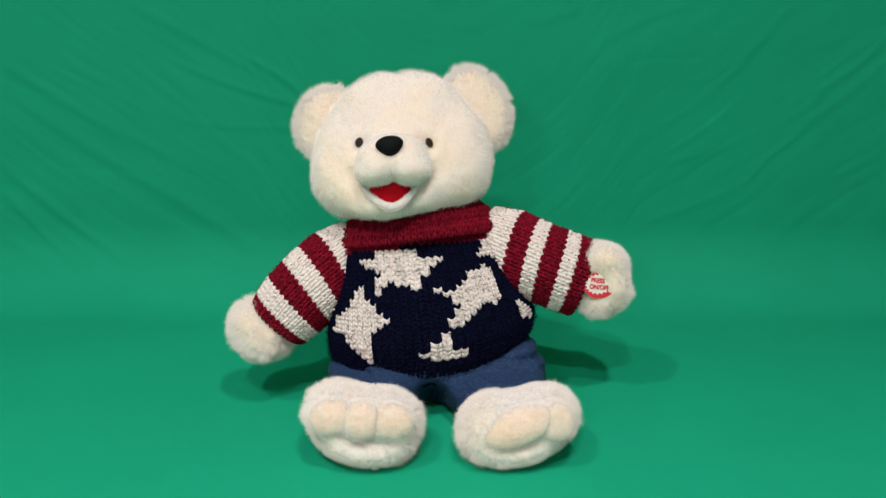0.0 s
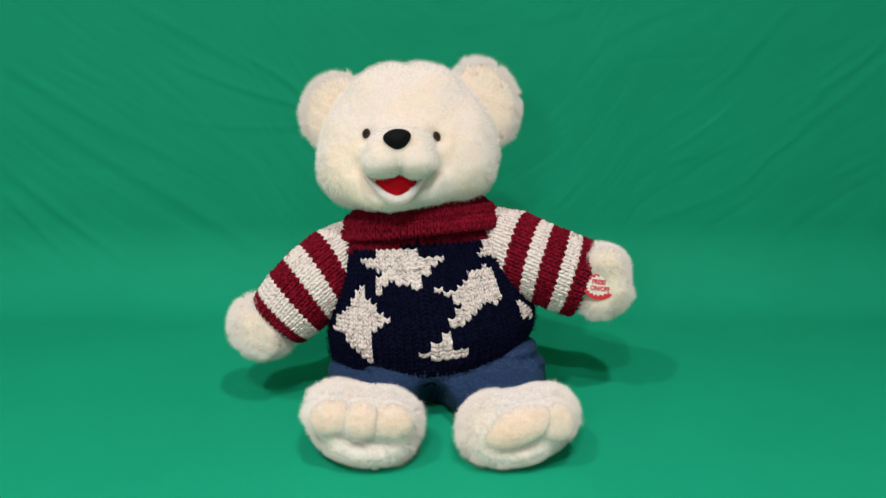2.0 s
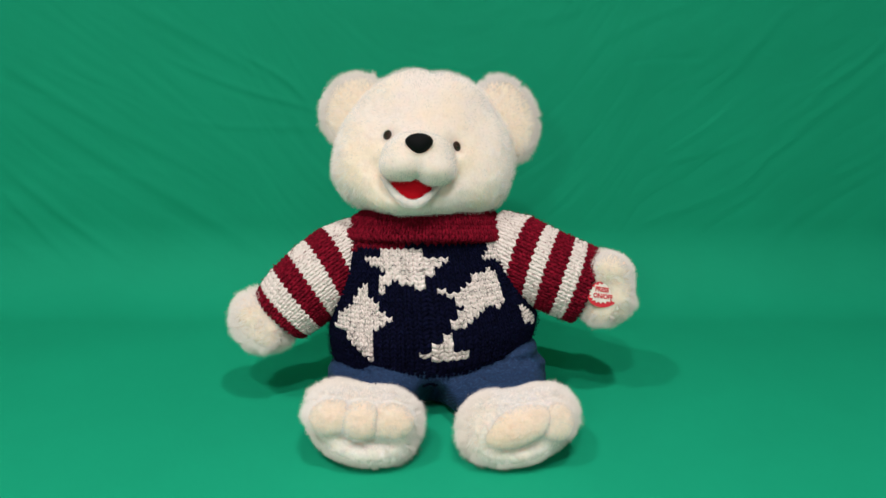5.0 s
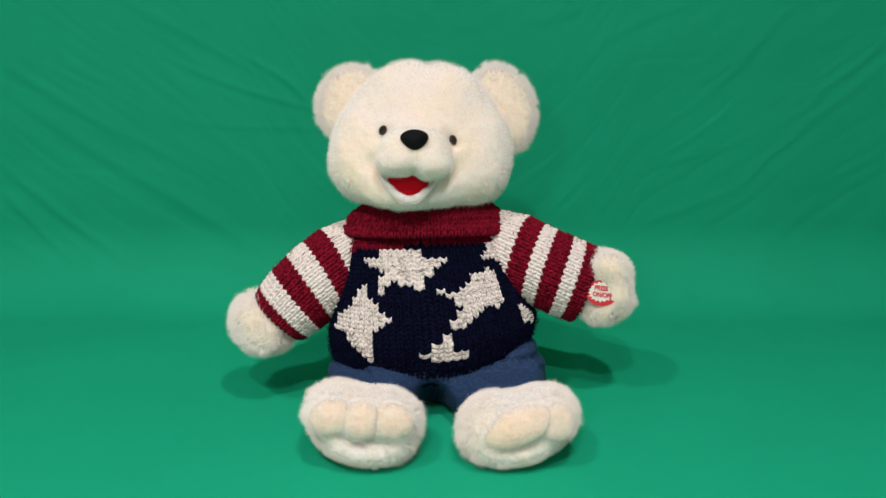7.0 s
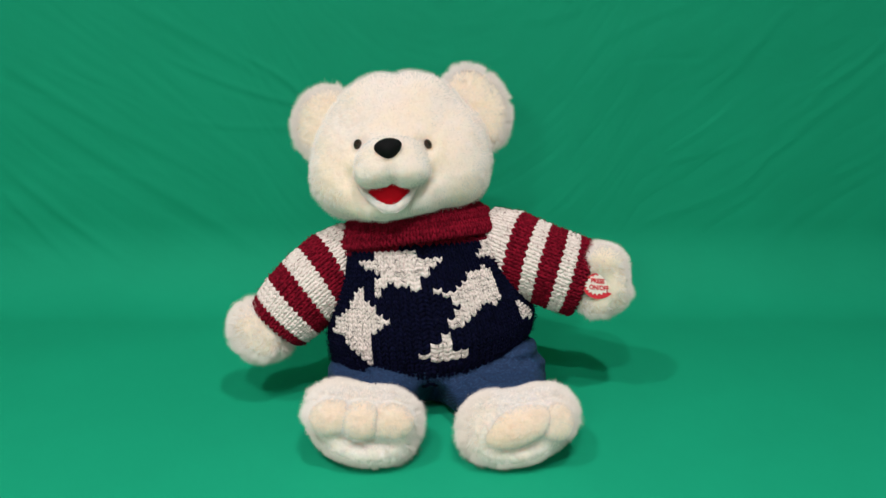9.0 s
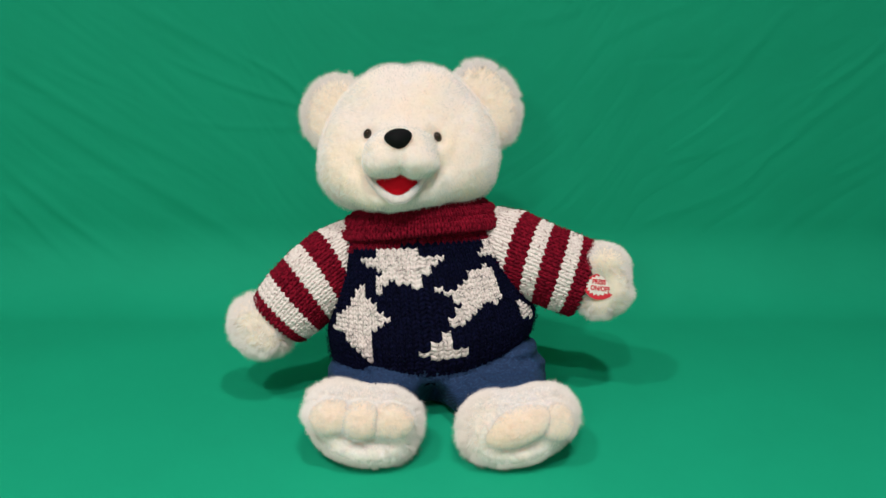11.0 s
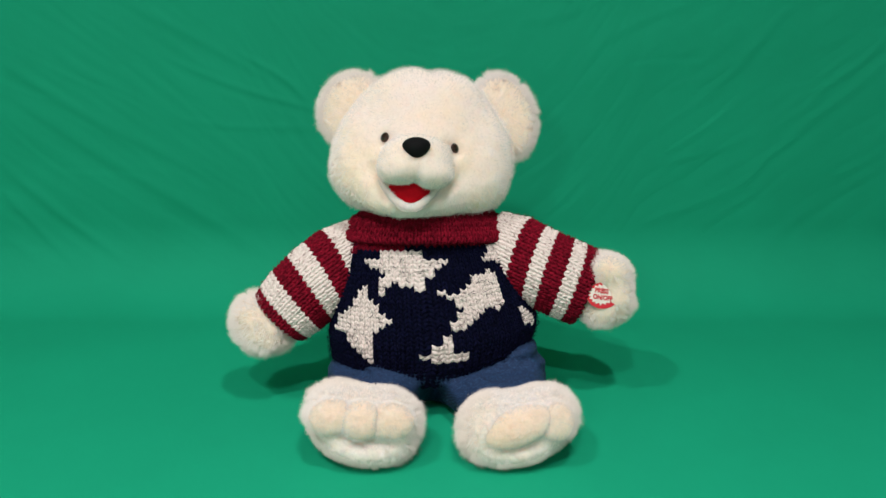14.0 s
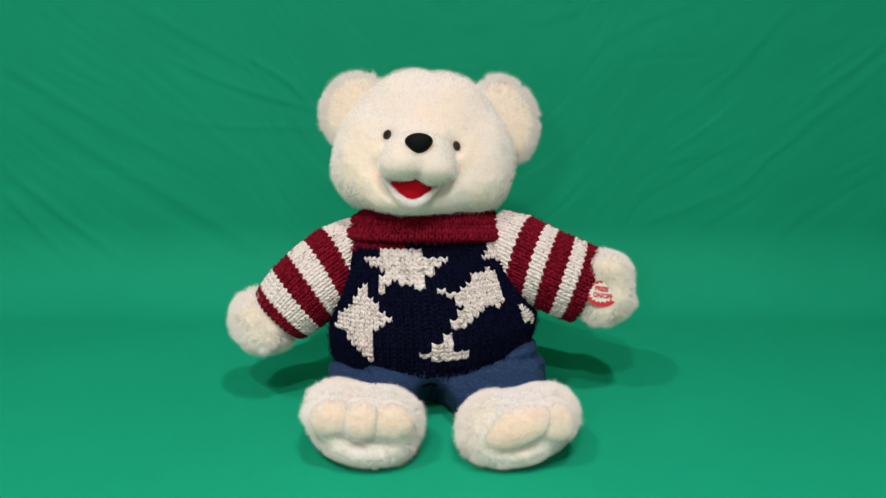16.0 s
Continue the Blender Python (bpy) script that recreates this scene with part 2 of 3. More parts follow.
def stitches(surface, cells, ncol, nrow, fat=1.0, rise=0.0022, seed=3):
    """Knitted V stitches in the given (column, row) cells of the surface."""
    rng = np.random.default_rng(seed)
    cells = np.asarray(cells, float)
    parts_u, parts_v, parts_w = [], [], []
    ang = np.arange(SIDES) / SIDES * 2 * np.pi
    for sgn in (-1, 1):
        wob = rng.normal(size=(len(cells), 2)) * 0.025
        along = 0.05 + 0.38 * LEG_T
        cu = sgn * along[None, :, None] + LEG_R[None, :, None] * np.cos(ang)[None, None, :] * fat * 0.95
        cv = (-0.92 + 1.78 * LEG_T)[None, :, None] + 0 * cu - sgn * LEG_R[None, :, None] * np.cos(ang)[None, None, :] * 0.25
        cw = LEG_H[None, :, None] + LEG_R[None, :, None] * 2.6 * np.sin(ang)[None, None, :]
        cu = cu + cells[:, 0][:, None, None] + 0.5 + wob[:, 0][:, None, None]
        cv = cv + cells[:, 1][:, None, None] + 0.5 + wob[:, 1][:, None, None]
        cw = np.broadcast_to(cw, cu.shape) * rise * (1 + 0.12 * rng.normal(size=(len(cells), 1, 1)))
        parts_u.append(cu.reshape(len(cells), -1)), parts_v.append(cv.reshape(len(cells), -1)), parts_w.append(cw.reshape(len(cells), -1))
    u, w, h = (np.concatenate(q).ravel() for q in (parts_u, parts_v, parts_w))
    p = surface(u / ncol, w / nrow, h)
    i, j = np.meshgrid(np.arange(SIDES), np.arange(RINGS - 1))
    i, j = i.ravel(), j.ravel()
    i2 = (i + 1) % SIDES
    a, b, c, d = j * SIDES + i, j * SIDES + i2, (j + 1) * SIDES + i2, (j + 1) * SIDES + i
    t = np.concatenate([np.stack([a, b, c], 1), np.stack([a, c, d], 1)])
    caps = [[0, k + 1, k] for k in range(1, SIDES - 1)] + [[(RINGS - 1) * SIDES, (RINGS - 1) * SIDES + k, (RINGS - 1) * SIDES + k + 1] for k in range(1, SIDES - 1)]
    t = np.concatenate([t, np.array(caps)])
    n = len(p) // (RINGS * SIDES)
    return p, (t[None] + (np.arange(n) * RINGS * SIDES)[:, None, None]).reshape(-1, 3)


def joined(*pairs):
    vs, ts, k = [], [], 0
    for v, t in pairs:
        vs.append(v), ts.append(np.asarray(t) + k)
        k += len(v)
    return np.concatenate(vs), np.concatenate(ts)


def underlay(surface, cells, ncol, nrow, h=0.0011):
    """The yarn behind the stitches, which closes the gaps between them."""
    c = np.asarray(cells, float)
    corners = np.array([(0.0, -0.1), (1.0, -0.1), (1.0, 0.9), (0.0, 0.9)])
    uv = (c[:, None] + corners[None]).reshape(-1, 2)
    p = surface(uv[:, 0] / ncol, uv[:, 1] / nrow, np.full(len(uv), h))
    k = 4 * np.arange(len(c))[:, None]
    return p, np.concatenate([k + np.array([[0, 1, 2]]), k + np.array([[0, 2, 3]])])


def fuzz(surface, count, size, seed):
    """Loose fibres that stand off knitwear."""
    rng = np.random.default_rng(seed)
    u, w = rng.random(count), rng.random(count)
    h = np.full(count, 0.0022)
    p0 = surface(u, w, h)
    p1 = surface(u + rng.normal(size=count) * 0.006, w + rng.normal(size=count) * 0.02, h + rng.uniform(0.3, 1.0, count) * size)
    side = rng.normal(size=(count, 3))
    side *= 0.00018 / np.linalg.norm(side, axis=1, keepdims=True)
    mid = (p0 + p1) / 2 + side * 4
    v = np.stack([p0 - side, p0 + side, mid, p1], 1).reshape(-1, 3)
    k = 4 * np.arange(count)[:, None]
    return v, np.concatenate([k + np.array([[0, 1, 2]]), k + np.array([[1, 3, 2]])])


def inside_star(x, y, corners):
    c = np.array(corners)
    hit = np.zeros(len(x), bool)
    for (x0, y0), (x1, y1) in zip(c, np.roll(c, -1, 0)):
        cross = ((y0 > y) != (y1 > y)) & (x < (x1 - x0) * (y - y0) / (y1 - y0 + 1e-12) + x0)
        hit ^= cross
    return hit


def with_normals(f):
    """Turns a surface of (u, v) into one of (u, v, height above it)."""
    def surface(u, w, h):
        e = 1e-3
        p = f(u, w)
        n = np.cross(f(u + e, w) - f(u - e, w), f(u, w + e) - f(u, w - e))
        n /= np.linalg.norm(n, axis=1, keepdims=True) + 1e-12
        return p + n * h[:, None]
    return surface


# ---- the place: one green sheet that turns up into the wall, in a plain room ----
FLOOR_END, BEND, LEAN_BACK = 0.165, 0.10, 0.06
# folds: (x, height) from one end to the other, half width, depth
FOLDS = [
    ((-0.3355, 0.2993), (-0.1578, 0.2377), 0.007, 0.0035), ((-0.2448, 0.3094), (-0.1676, 0.2550), 0.006, 0.004), ((-0.3206, 0.2273), (-0.1587, 0.2154), 0.008, 0.0025),
    ((-0.5440, 0.2960), (-0.3256, 0.1669), 0.012, 0.004), ((-0.5622, 0.1669), (-0.4040, 0.0393), 0.011, 0.005), ((-0.5668, 0.1342), (-0.4644, 0.0314), 0.010, 0.004),
    ((-0.5761, 0.0743), (-0.4031, -0.0167), 0.012, 0.004), ((-0.5100, 0.2377), (-0.2672, 0.0781), 0.014, 0.003), ((-0.3713, 0.3590), (-0.1843, 0.2722), 0.010, 0.003),
    ((0.2461, 0.0858), (0.3930, 0.1525), 0.010, 0.0022), ((0.3793, 0.1452), (0.4508, 0.2132), 0.008, 0.003), ((0.4378, 0.2027), (0.5435, 0.2993), 0.010, 0.0025),
    ((0.4604, 0.2516), (0.5398, 0.3261), 0.009, 0.004), ((0.2625, 0.1669), (0.3877, 0.2062), 0.010, 0.002), ((0.3136, 0.2447), (0.4204, 0.3590), 0.012, 0.0035),
    ((0.3518, -0.0167), (0.5018, 0.1452), 0.014, 0.003), ((0.1903, 0.3194), (0.2966, 0.3720), 0.010, 0.003), ((0.0931, 0.3459), (0.1881, 0.3655), 0.010, 0.002),
    ((-0.3850, 0.1452), (-0.1960, 0.0393), 0.016, 0.003), ((0.2770, 0.2654), (0.3514, 0.2926), 0.010, 0.002),
]


def small_creases():
    """Short, faint creases that fan out from the middle of the wall."""
    rng = random.Random(17)
    out = []
    for _ in range(90):
        x, z = rng.uniform(-0.75, 0.75), rng.uniform(0.10, 0.75)
        if abs(x) < 0.12:
            continue
        slope = math.copysign(1, x) * rng.uniform(-0.1, 1.1)
        half = rng.uniform(0.03, 0.09)
        sign = rng.choice((-1, 1))
        out.append(((x - half, z - half * slope), (x + half, z + half * slope), rng.uniform(0.004, 0.009), sign * rng.uniform(0.0006, 0.0017)))
    return out


FOLDS += small_creases()


def sheet_point(x, s):
    """Point of the sheet, s metres from the floor's far edge along its length."""
    arc = BEND * (math.pi / 2 - LEAN_BACK)
    a = np.clip(s / BEND, 0, math.pi / 2 - LEAN_BACK)
    up = np.clip(s - arc, 0, None)
    y = FLOOR_END + np.minimum(s, 0) + BEND * np.sin(a) + up * math.sin(LEAN_BACK)
    z = BEND * (1 - np.cos(a)) + up * math.cos(LEAN_BACK)
    return y, z, a


def green_sheet():
    x = np.concatenate([np.linspace(-1.15, -0.8, 40), np.linspace(-0.797, 0.797, 560), np.linspace(0.8, 1.15, 40)])
    s = np.concatenate([np.linspace(-1.25, -0.005, 160), np.linspace(0, 1.15, 420)])
    nx, ns = len(x), len(s)
    gx, gs = np.meshgrid(x, s)
    gx, gs = gx.ravel(), gs.ravel()
    y, z, a = sheet_point(gx, gs)
    lift = np.zeros_like(gx)
    for (x0, z0), (x1, z1), wide, deep in FOLDS:
        wide, deep = 0.6 * wide, (0.25 if x0 + x1 < 0 else 0.2) * deep
        dx, dz = x1 - x0, z1 - z0
        long2 = dx * dx + dz * dz
        k = ((gx - x0) * dx + (z - z0) * dz) / long2
        off = ((gx - x0) * dz - (z - z0) * dx) / math.sqrt(long2)
        off = off + 0.003 * np.sin(k * 5 + x0 * 30)
        fade = np.clip((k + 0.12) / 0.3, 0, 1) * np.clip((1.12 - k) / 0.3, 0, 1)
        shape = np.exp(-(off / wide) ** 2) - 0.55 * np.exp(-((off - 1.5 * wide) / (1.4 * wide)) ** 2)
        lift += deep * shape * fade * np.clip(z / 0.08, 0, 1)
    soft = np.array([noise.noise(Vector((p * 2.6 + q * 1.1, q * 2.2, 3.1))) for p, q in zip(gx, gs)])
    crease = np.array([noise.noise(Vector((p * 9 - q * 4, q * 12, 8.7))) for p, q in zip(gx, gs)])
    # fine slanting creases that rise outwards on both sides
    lean = np.clip(gx / 0.25, -1, 1) * 0.62
    along, across = gx * np.cos(lean) + gs * np.sin(lean), gs * np.cos(lean) - gx * np.sin(lean)
    drawn = np.array([0.6 * noise.noise(Vector((p * 6, q * 45, 1.7))) + 0.7 * noise.noise(Vector((p * 17, q * 100, 5.2))) for p, q in zip(along, across)])
    lift += 0.0009 * np.sign(drawn) * np.abs(drawn) ** 1.4 * np.clip(z / 0.12, 0, 1)
    wall = np.clip(z / 0.15, 0, 1)
    lift += soft * (0.005 * wall + 0.0005) + crease * (0.0012 * wall + 0.0002)
    p = np.stack([gx, y - lift * np.sin(a), z + np.abs(lift) * np.cos(a) * (a < 1.2)], 1)
    i, j = np.meshgrid(np.arange(nx - 1), np.arange(ns - 1))
    i, j = i.ravel(), j.ravel()
    q = j * nx + i
    t = np.concatenate([np.stack([q, q + 1, q + nx + 1], 1), np.stack([q, q + nx + 1, q + nx], 1)])
    ob = new("backdrop", tri_mesh("backdrop", p, t, lean=False))
    ob.data.materials.append(GREEN)
    return tagged(ob, "creased green fabric sheet hung as a curved backdrop", "backdrop", kind="structure")


def slab(name, lo, hi, label, category):
    bm = bmesh.new()
    bmesh.ops.create_cube(bm, size=1.0)
    for v in bm.verts:
        v.co = [(l + h) / 2 + c * (h - l) for l, h, c in zip(lo, hi, v.co)]
    me = bpy.data.meshes.new(name)
    bm.to_mesh(me)
    bm.free()
    me.materials.append(PAINT)
    return tagged(new(name, me), label, category, kind="structure")


green_sheet()
slab("floor", (-1.9, -2.6, -0.10), (1.9, 0.37, -0.004), "pale plain floor under the green sheet", "floor")
slab("wall_north", (-2.0, 0.37, -0.10), (2.0, 0.47, 2.7), "pale plain painted wall behind the sheet", "wall")
slab("wall_south", (-2.0, -2.7, -0.10), (2.0, -2.6, 2.7), "pale plain painted wall", "wall")
slab("wall_west", (-2.0, -2.6, -0.10), (-1.9, 0.37, 2.7), "pale plain painted wall", "wall")
slab("wall_east", (1.9, -2.6, -0.10), (2.0, 0.37, 2.7), "pale plain painted wall", "wall")
slab("ceiling", (-2.0, -2.7, 2.7), (2.0, 0.47, 2.8), "pale plain painted ceiling", "ceiling")

# ---- the bear ----
teddy = tagged(new("teddy_bear"), "white plush teddy bear in knitted star sweater sitting on green fabric", "teddy bear")
MOVES = {"body": [], "head": [], "collar": []}


def moving(kind, ob):
    MOVES[kind].append(ob)
    return ob


# head
HEAD = (-0.0334, 0.0626, 0.0200)
HEAD_LUMPS = [
    ((-0.0277, 0.1135, 0.0000), (0.0686, 0.0642, 0.076), 0, 0.01),
    ((-0.0293, 0.0792, 0.0000), (0.0808, 0.0465, 0.078), 0, 0.035),
    ((-0.0458, 0.1401, 0.0120), (0.0356, 0.0291, 0.050), 0, 0.015),
    ((-0.0076, 0.1401, 0.0120), (0.0356, 0.0291, 0.050), 0, 0.015),
    ((-0.0839, 0.0748, 0.0220), (0.0248, 0.0302, 0.045), 0, 0.03),
    ((0.0237, 0.0737, 0.0220), (0.0259, 0.0302, 0.045), 0, 0.03),
    ((-0.0760, 0.1074, 0.0040), (0.0277, 0.0321, 0.050), 0, 0.022),
    ((0.0253, 0.1052, 0.0040), (0.0277, 0.0321, 0.050), 0, 0.022),
    ((-0.0393, 0.0444, 0.0600), (0.0306, 0.0143, 0.030), 3, 0.018),
    ((-0.0041, 0.0575, 0.0500), (0.0197, 0.0166, 0.026), 20, 0.018),
    ((-0.0704, 0.0606, 0.0500), (0.0176, 0.0166, 0.026), -20, 0.018),
    ((-0.0322, 0.0853, 0.0600), (0.0327, 0.0225, 0.036), 5, 0.020),
]
HEAD_CUTS = [
    ((-0.0357, 0.0577, 0.1080), (0.0149, 0.0178, 0.032), 3, 0.010),
    ((-0.0614, 0.0639, 0.0820), (0.0131, 0.0020, 0.010), -38, 0.012),
    ((-0.0045, 0.0609, 0.0820), (0.0151, 0.0020, 0.010), 36, 0.012),
    ((-0.0259, 0.1785, 0.0200), (0.0026, 0.0090, 0.04), 0, 0.008),
    ((-0.0605, 0.0990, 0.0845), (0.0062, 0.0068, 0.012), -20, 0.010),
    ((0.0008, 0.0938, 0.0845), (0.0062, 0.0068, 0.012), 20, 0.010),
]
HEAD_LOBES = [
    ((-0.0322, 0.0840, 0.0710), (0.0317, 0.0217, 0.034), 4, 0.004),
    ((-0.0467, 0.0730, 0.0800), (0.0179, 0.0134, 0.026), 12, 0.012),
    ((-0.0179, 0.0710, 0.0800), (0.0189, 0.0134, 0.026), -4, 0.012),
]


def smoothed(v, t, rounds, where):
    """Skin relaxed towards its neighbours, as far as where says (0 to 1)."""
    e = np.concatenate([t[:, [0, 1]], t[:, [1, 2]], t[:, [2, 0]]])
    count = np.bincount(e[:, 0], minlength=len(v))[:, None]
    for _ in range(rounds):
        total = np.zeros_like(v)
        np.add.at(total, e[:, 0], v[e[:, 1]])
        v = v + (total / count - v) * where[:, None]
    return v


def head_part():
    v, t = soft_body(HEAD, HEAD_LUMPS, HEAD_CUTS, 6, 0.19, 90)
    mouth_x, mouth_y = -0.0362, 0.0530

    def pile(p):
        rim = np.clip(np.hypot(p[:, 0] - HEAD[0], p[:, 1] - HEAD[1]) / 0.085, 0, 1)
        near_mouth = np.clip(np.hypot(p[:, 0] - mouth_x, p[:, 1] - mouth_y) / 0.03, 0.25, 1)
        return (0.0030 + 0.0014 * rim) * near_mouth

    near = np.exp(-(((v[:, 0] - mouth_x) / 0.026) ** 2 + ((v[:, 1] - mouth_y + 0.004) / 0.022) ** 2)) * (v[:, 2] > 0.03)
    v = smoothed(v, t, 14, 0.1 + 0.8 * near)
    v = tufted(v, t, 0.0012, 0.013, 5) - vertex_normals(v, t) * 0.0014
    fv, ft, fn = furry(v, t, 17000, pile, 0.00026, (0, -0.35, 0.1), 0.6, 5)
    return part("head", tri_mesh("head", fv, ft, fn), FUR, teddy, "short white plush head with a smiling muzzle", len(ft) - len(t))


head = moving("head", head_part())


def muzzle_part():
    v, t = soft_body((-0.0329, 0.0782, 0.0780), HEAD_LOBES, [((-0.0316, 0.0570, 0.1040), (0.0014, 0.0058, 0.02), 0, 0.008)], 6, 0.08)
    v = tufted(v, t, 0.0006, 0.010, 7)
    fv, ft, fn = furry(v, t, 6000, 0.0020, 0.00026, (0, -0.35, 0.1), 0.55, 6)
    return part("muzzle", tri_mesh("muzzle", fv, ft, fn), FUR, head, "plump white plush muzzle", len(ft) - len(t))


muzzle_part()


def lip_part():
    """The plump lower lip: a tapering roll that hangs round the mouth in a narrow bow."""
    line = np.array([(-0.0641, 0.0636, 0.0760), (-0.0555, 0.0530, 0.0815), (-0.0464, 0.0440, 0.0845), (-0.0364, 0.0396, 0.0860), (-0.0264, 0.0423, 0.0845), (-0.0173, 0.0508, 0.0815), (-0.0085, 0.0620, 0.0760)])
    k = np.linspace(0, 1, len(line))
    fit = [np.polyfit(k, line[:, i], 4) for i in range(3)]

    def roll(u, w, h):
        c = np.stack([np.polyval(f, w) for f in fit], 1)
        d = np.stack([np.polyval(np.polyder(f), w) for f in fit], 1)
        d /= np.linalg.norm(d, axis=1, keepdims=True)
        out = np.cross(d, np.array((0, 0, 1.0)))
        r = 0.0032 * np.clip(np.sin(np.pi * np.clip(w, 0.0, 1.0)), 0.02, 1) ** 0.5
        return c + out * (r * np.cos(2 * np.pi * u))[:, None] + np.array((0, 0, 1.0)) * (r * 0.9 * np.sin(2 * np.pi * u))[:, None]

    v, t = skin(roll, 20, 48)
    n = vertex_normals(v, t)
    if (n * (v - v.mean(0))).sum() < 0:
        t = t[:, ::-1]
    v = tufted(v, t, 0.0006, 0.009, 8)
    fv, ft, fn = furry(v, t, 2000, 0.0017, 0.00026, (0, -0.35, 0.1), 0.55, 8)
    return part("lip", tri_mesh("lip", fv, ft, fn), FUR, head, "plump white plush lower lip", len(ft) - len(t))


lip_part()


def ear(name, centre, radii, turn, dish, seed):
    radii = (radii[0] * 0.99, radii[1] * 0.99, radii[2])
    front = np.array(centre) + np.array((dish[0], dish[1], radii[2] * 1.15))
    lumps = [(centre, radii, turn, 0.01)]
    cuts = [(tuple(front), (radii[0] * 0.7, radii[1] * 0.7, radii[2] * 0.2), turn, 0.02)]
    v, t = soft_body(centre, lumps, cuts, 5, 0.09)
    mid = np.array(centre)

    def pile(p):
        rim = np.clip(np.linalg.norm((p - mid)[:, :2], axis=1) / min(radii[:2]), 0, 1)
        return 0.0028 + 0.0057 * rim ** 4

    v = tufted(v, t, 0.0010, 0.009, seed)
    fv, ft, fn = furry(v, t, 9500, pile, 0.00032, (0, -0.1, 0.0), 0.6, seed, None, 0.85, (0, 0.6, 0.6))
    return part(name, tri_mesh(name, fv, ft, fn), FUR_LONG, head, "round fluffy plush ear", len(ft) - len(t))


ear("ear", (-0.0975, 0.1348, -0.0050), (0.0321, 0.0354, 0.020), -20, (0.004, -0.004), 11)
ear("ear", (0.0479, 0.1371, -0.0050), (0.0310, 0.0410, 0.020), 20, (-0.006, -0.004), 12)


def pebble(name, centre, radii, turn, mat, parent, label="", level=4, cuts=(), extra=()):
    v, t = soft_body(centre, [(centre, radii, turn, 0.004), *extra], cuts, level, max(radii) * 1.6)
    return part(name, tri_mesh(name, v, t), mat, parent, label)


pebble("nose", (-0.0321, 0.0920, 0.1040), (0.0120, 0.0067, 0.008), 4, NOSE, head, "black felt nose",
       extra=[((-0.0317, 0.0869, 0.1030), (0.0062, 0.0058, 0.007), 0, 0.008)])
pebble("eye", (-0.0612, 0.1006, 0.0714), (0.0038, 0.0048, 0.006), -22, EYE_GLASS, head, "dark brown glass eye")
pebble("eye", (0.0012, 0.0951, 0.0714), (0.0035, 0.0048, 0.006), 22, EYE_GLASS, head, "dark brown glass eye")
pebble("mouth", (-0.0367, 0.0545, 0.0770), (0.0185, 0.0142, 0.008), 3, FELT, head, "open red felt mouth")


# sweater body: rounded barrel, wider towards the hem
LEVEL = np.array([-0.1279, -0.1102, -0.0880, -0.0659, -0.0327, 0.0006, 0.0144, 0.0271])
HALF_W = np.array([0.0830, 0.0952, 0.0980, 0.0941, 0.0875, 0.0792, 0.0709, 0.0620])
HALF_D = np.array([0.046, 0.060, 0.068, 0.066, 0.060, 0.052, 0.046, 0.040])
MID_A = np.array([-0.0122, -0.0105, -0.0105, -0.0133, -0.0177, -0.0216, -0.0210, -0.0205])


def barrel(u, w):
    th = (u - 0.5) * 2 * np.pi
    hem = 0.002 + 0.012 * np.sin(th) ** 2 + 0.013 * np.sin(th) + 0.02 * (1 - np.cos(th)) / 2
    top = LEVEL[-1]
    low = LEVEL[0] + hem
    b = low + (top - low) * w
    flat = LEVEL[0] + (top - LEVEL[0]) * w
    hw, hd, ma = (np.interp(flat, LEVEL, q) for q in (HALF_W, HALF_D, MID_A))
    sq = 0.82
    s, c = np.sin(th), np.cos(th)
    return np.stack([ma + hw * np.sign(s) * np.abs(s) ** sq, b, hd * np.sign(c) * np.abs(c) ** sq], 1)


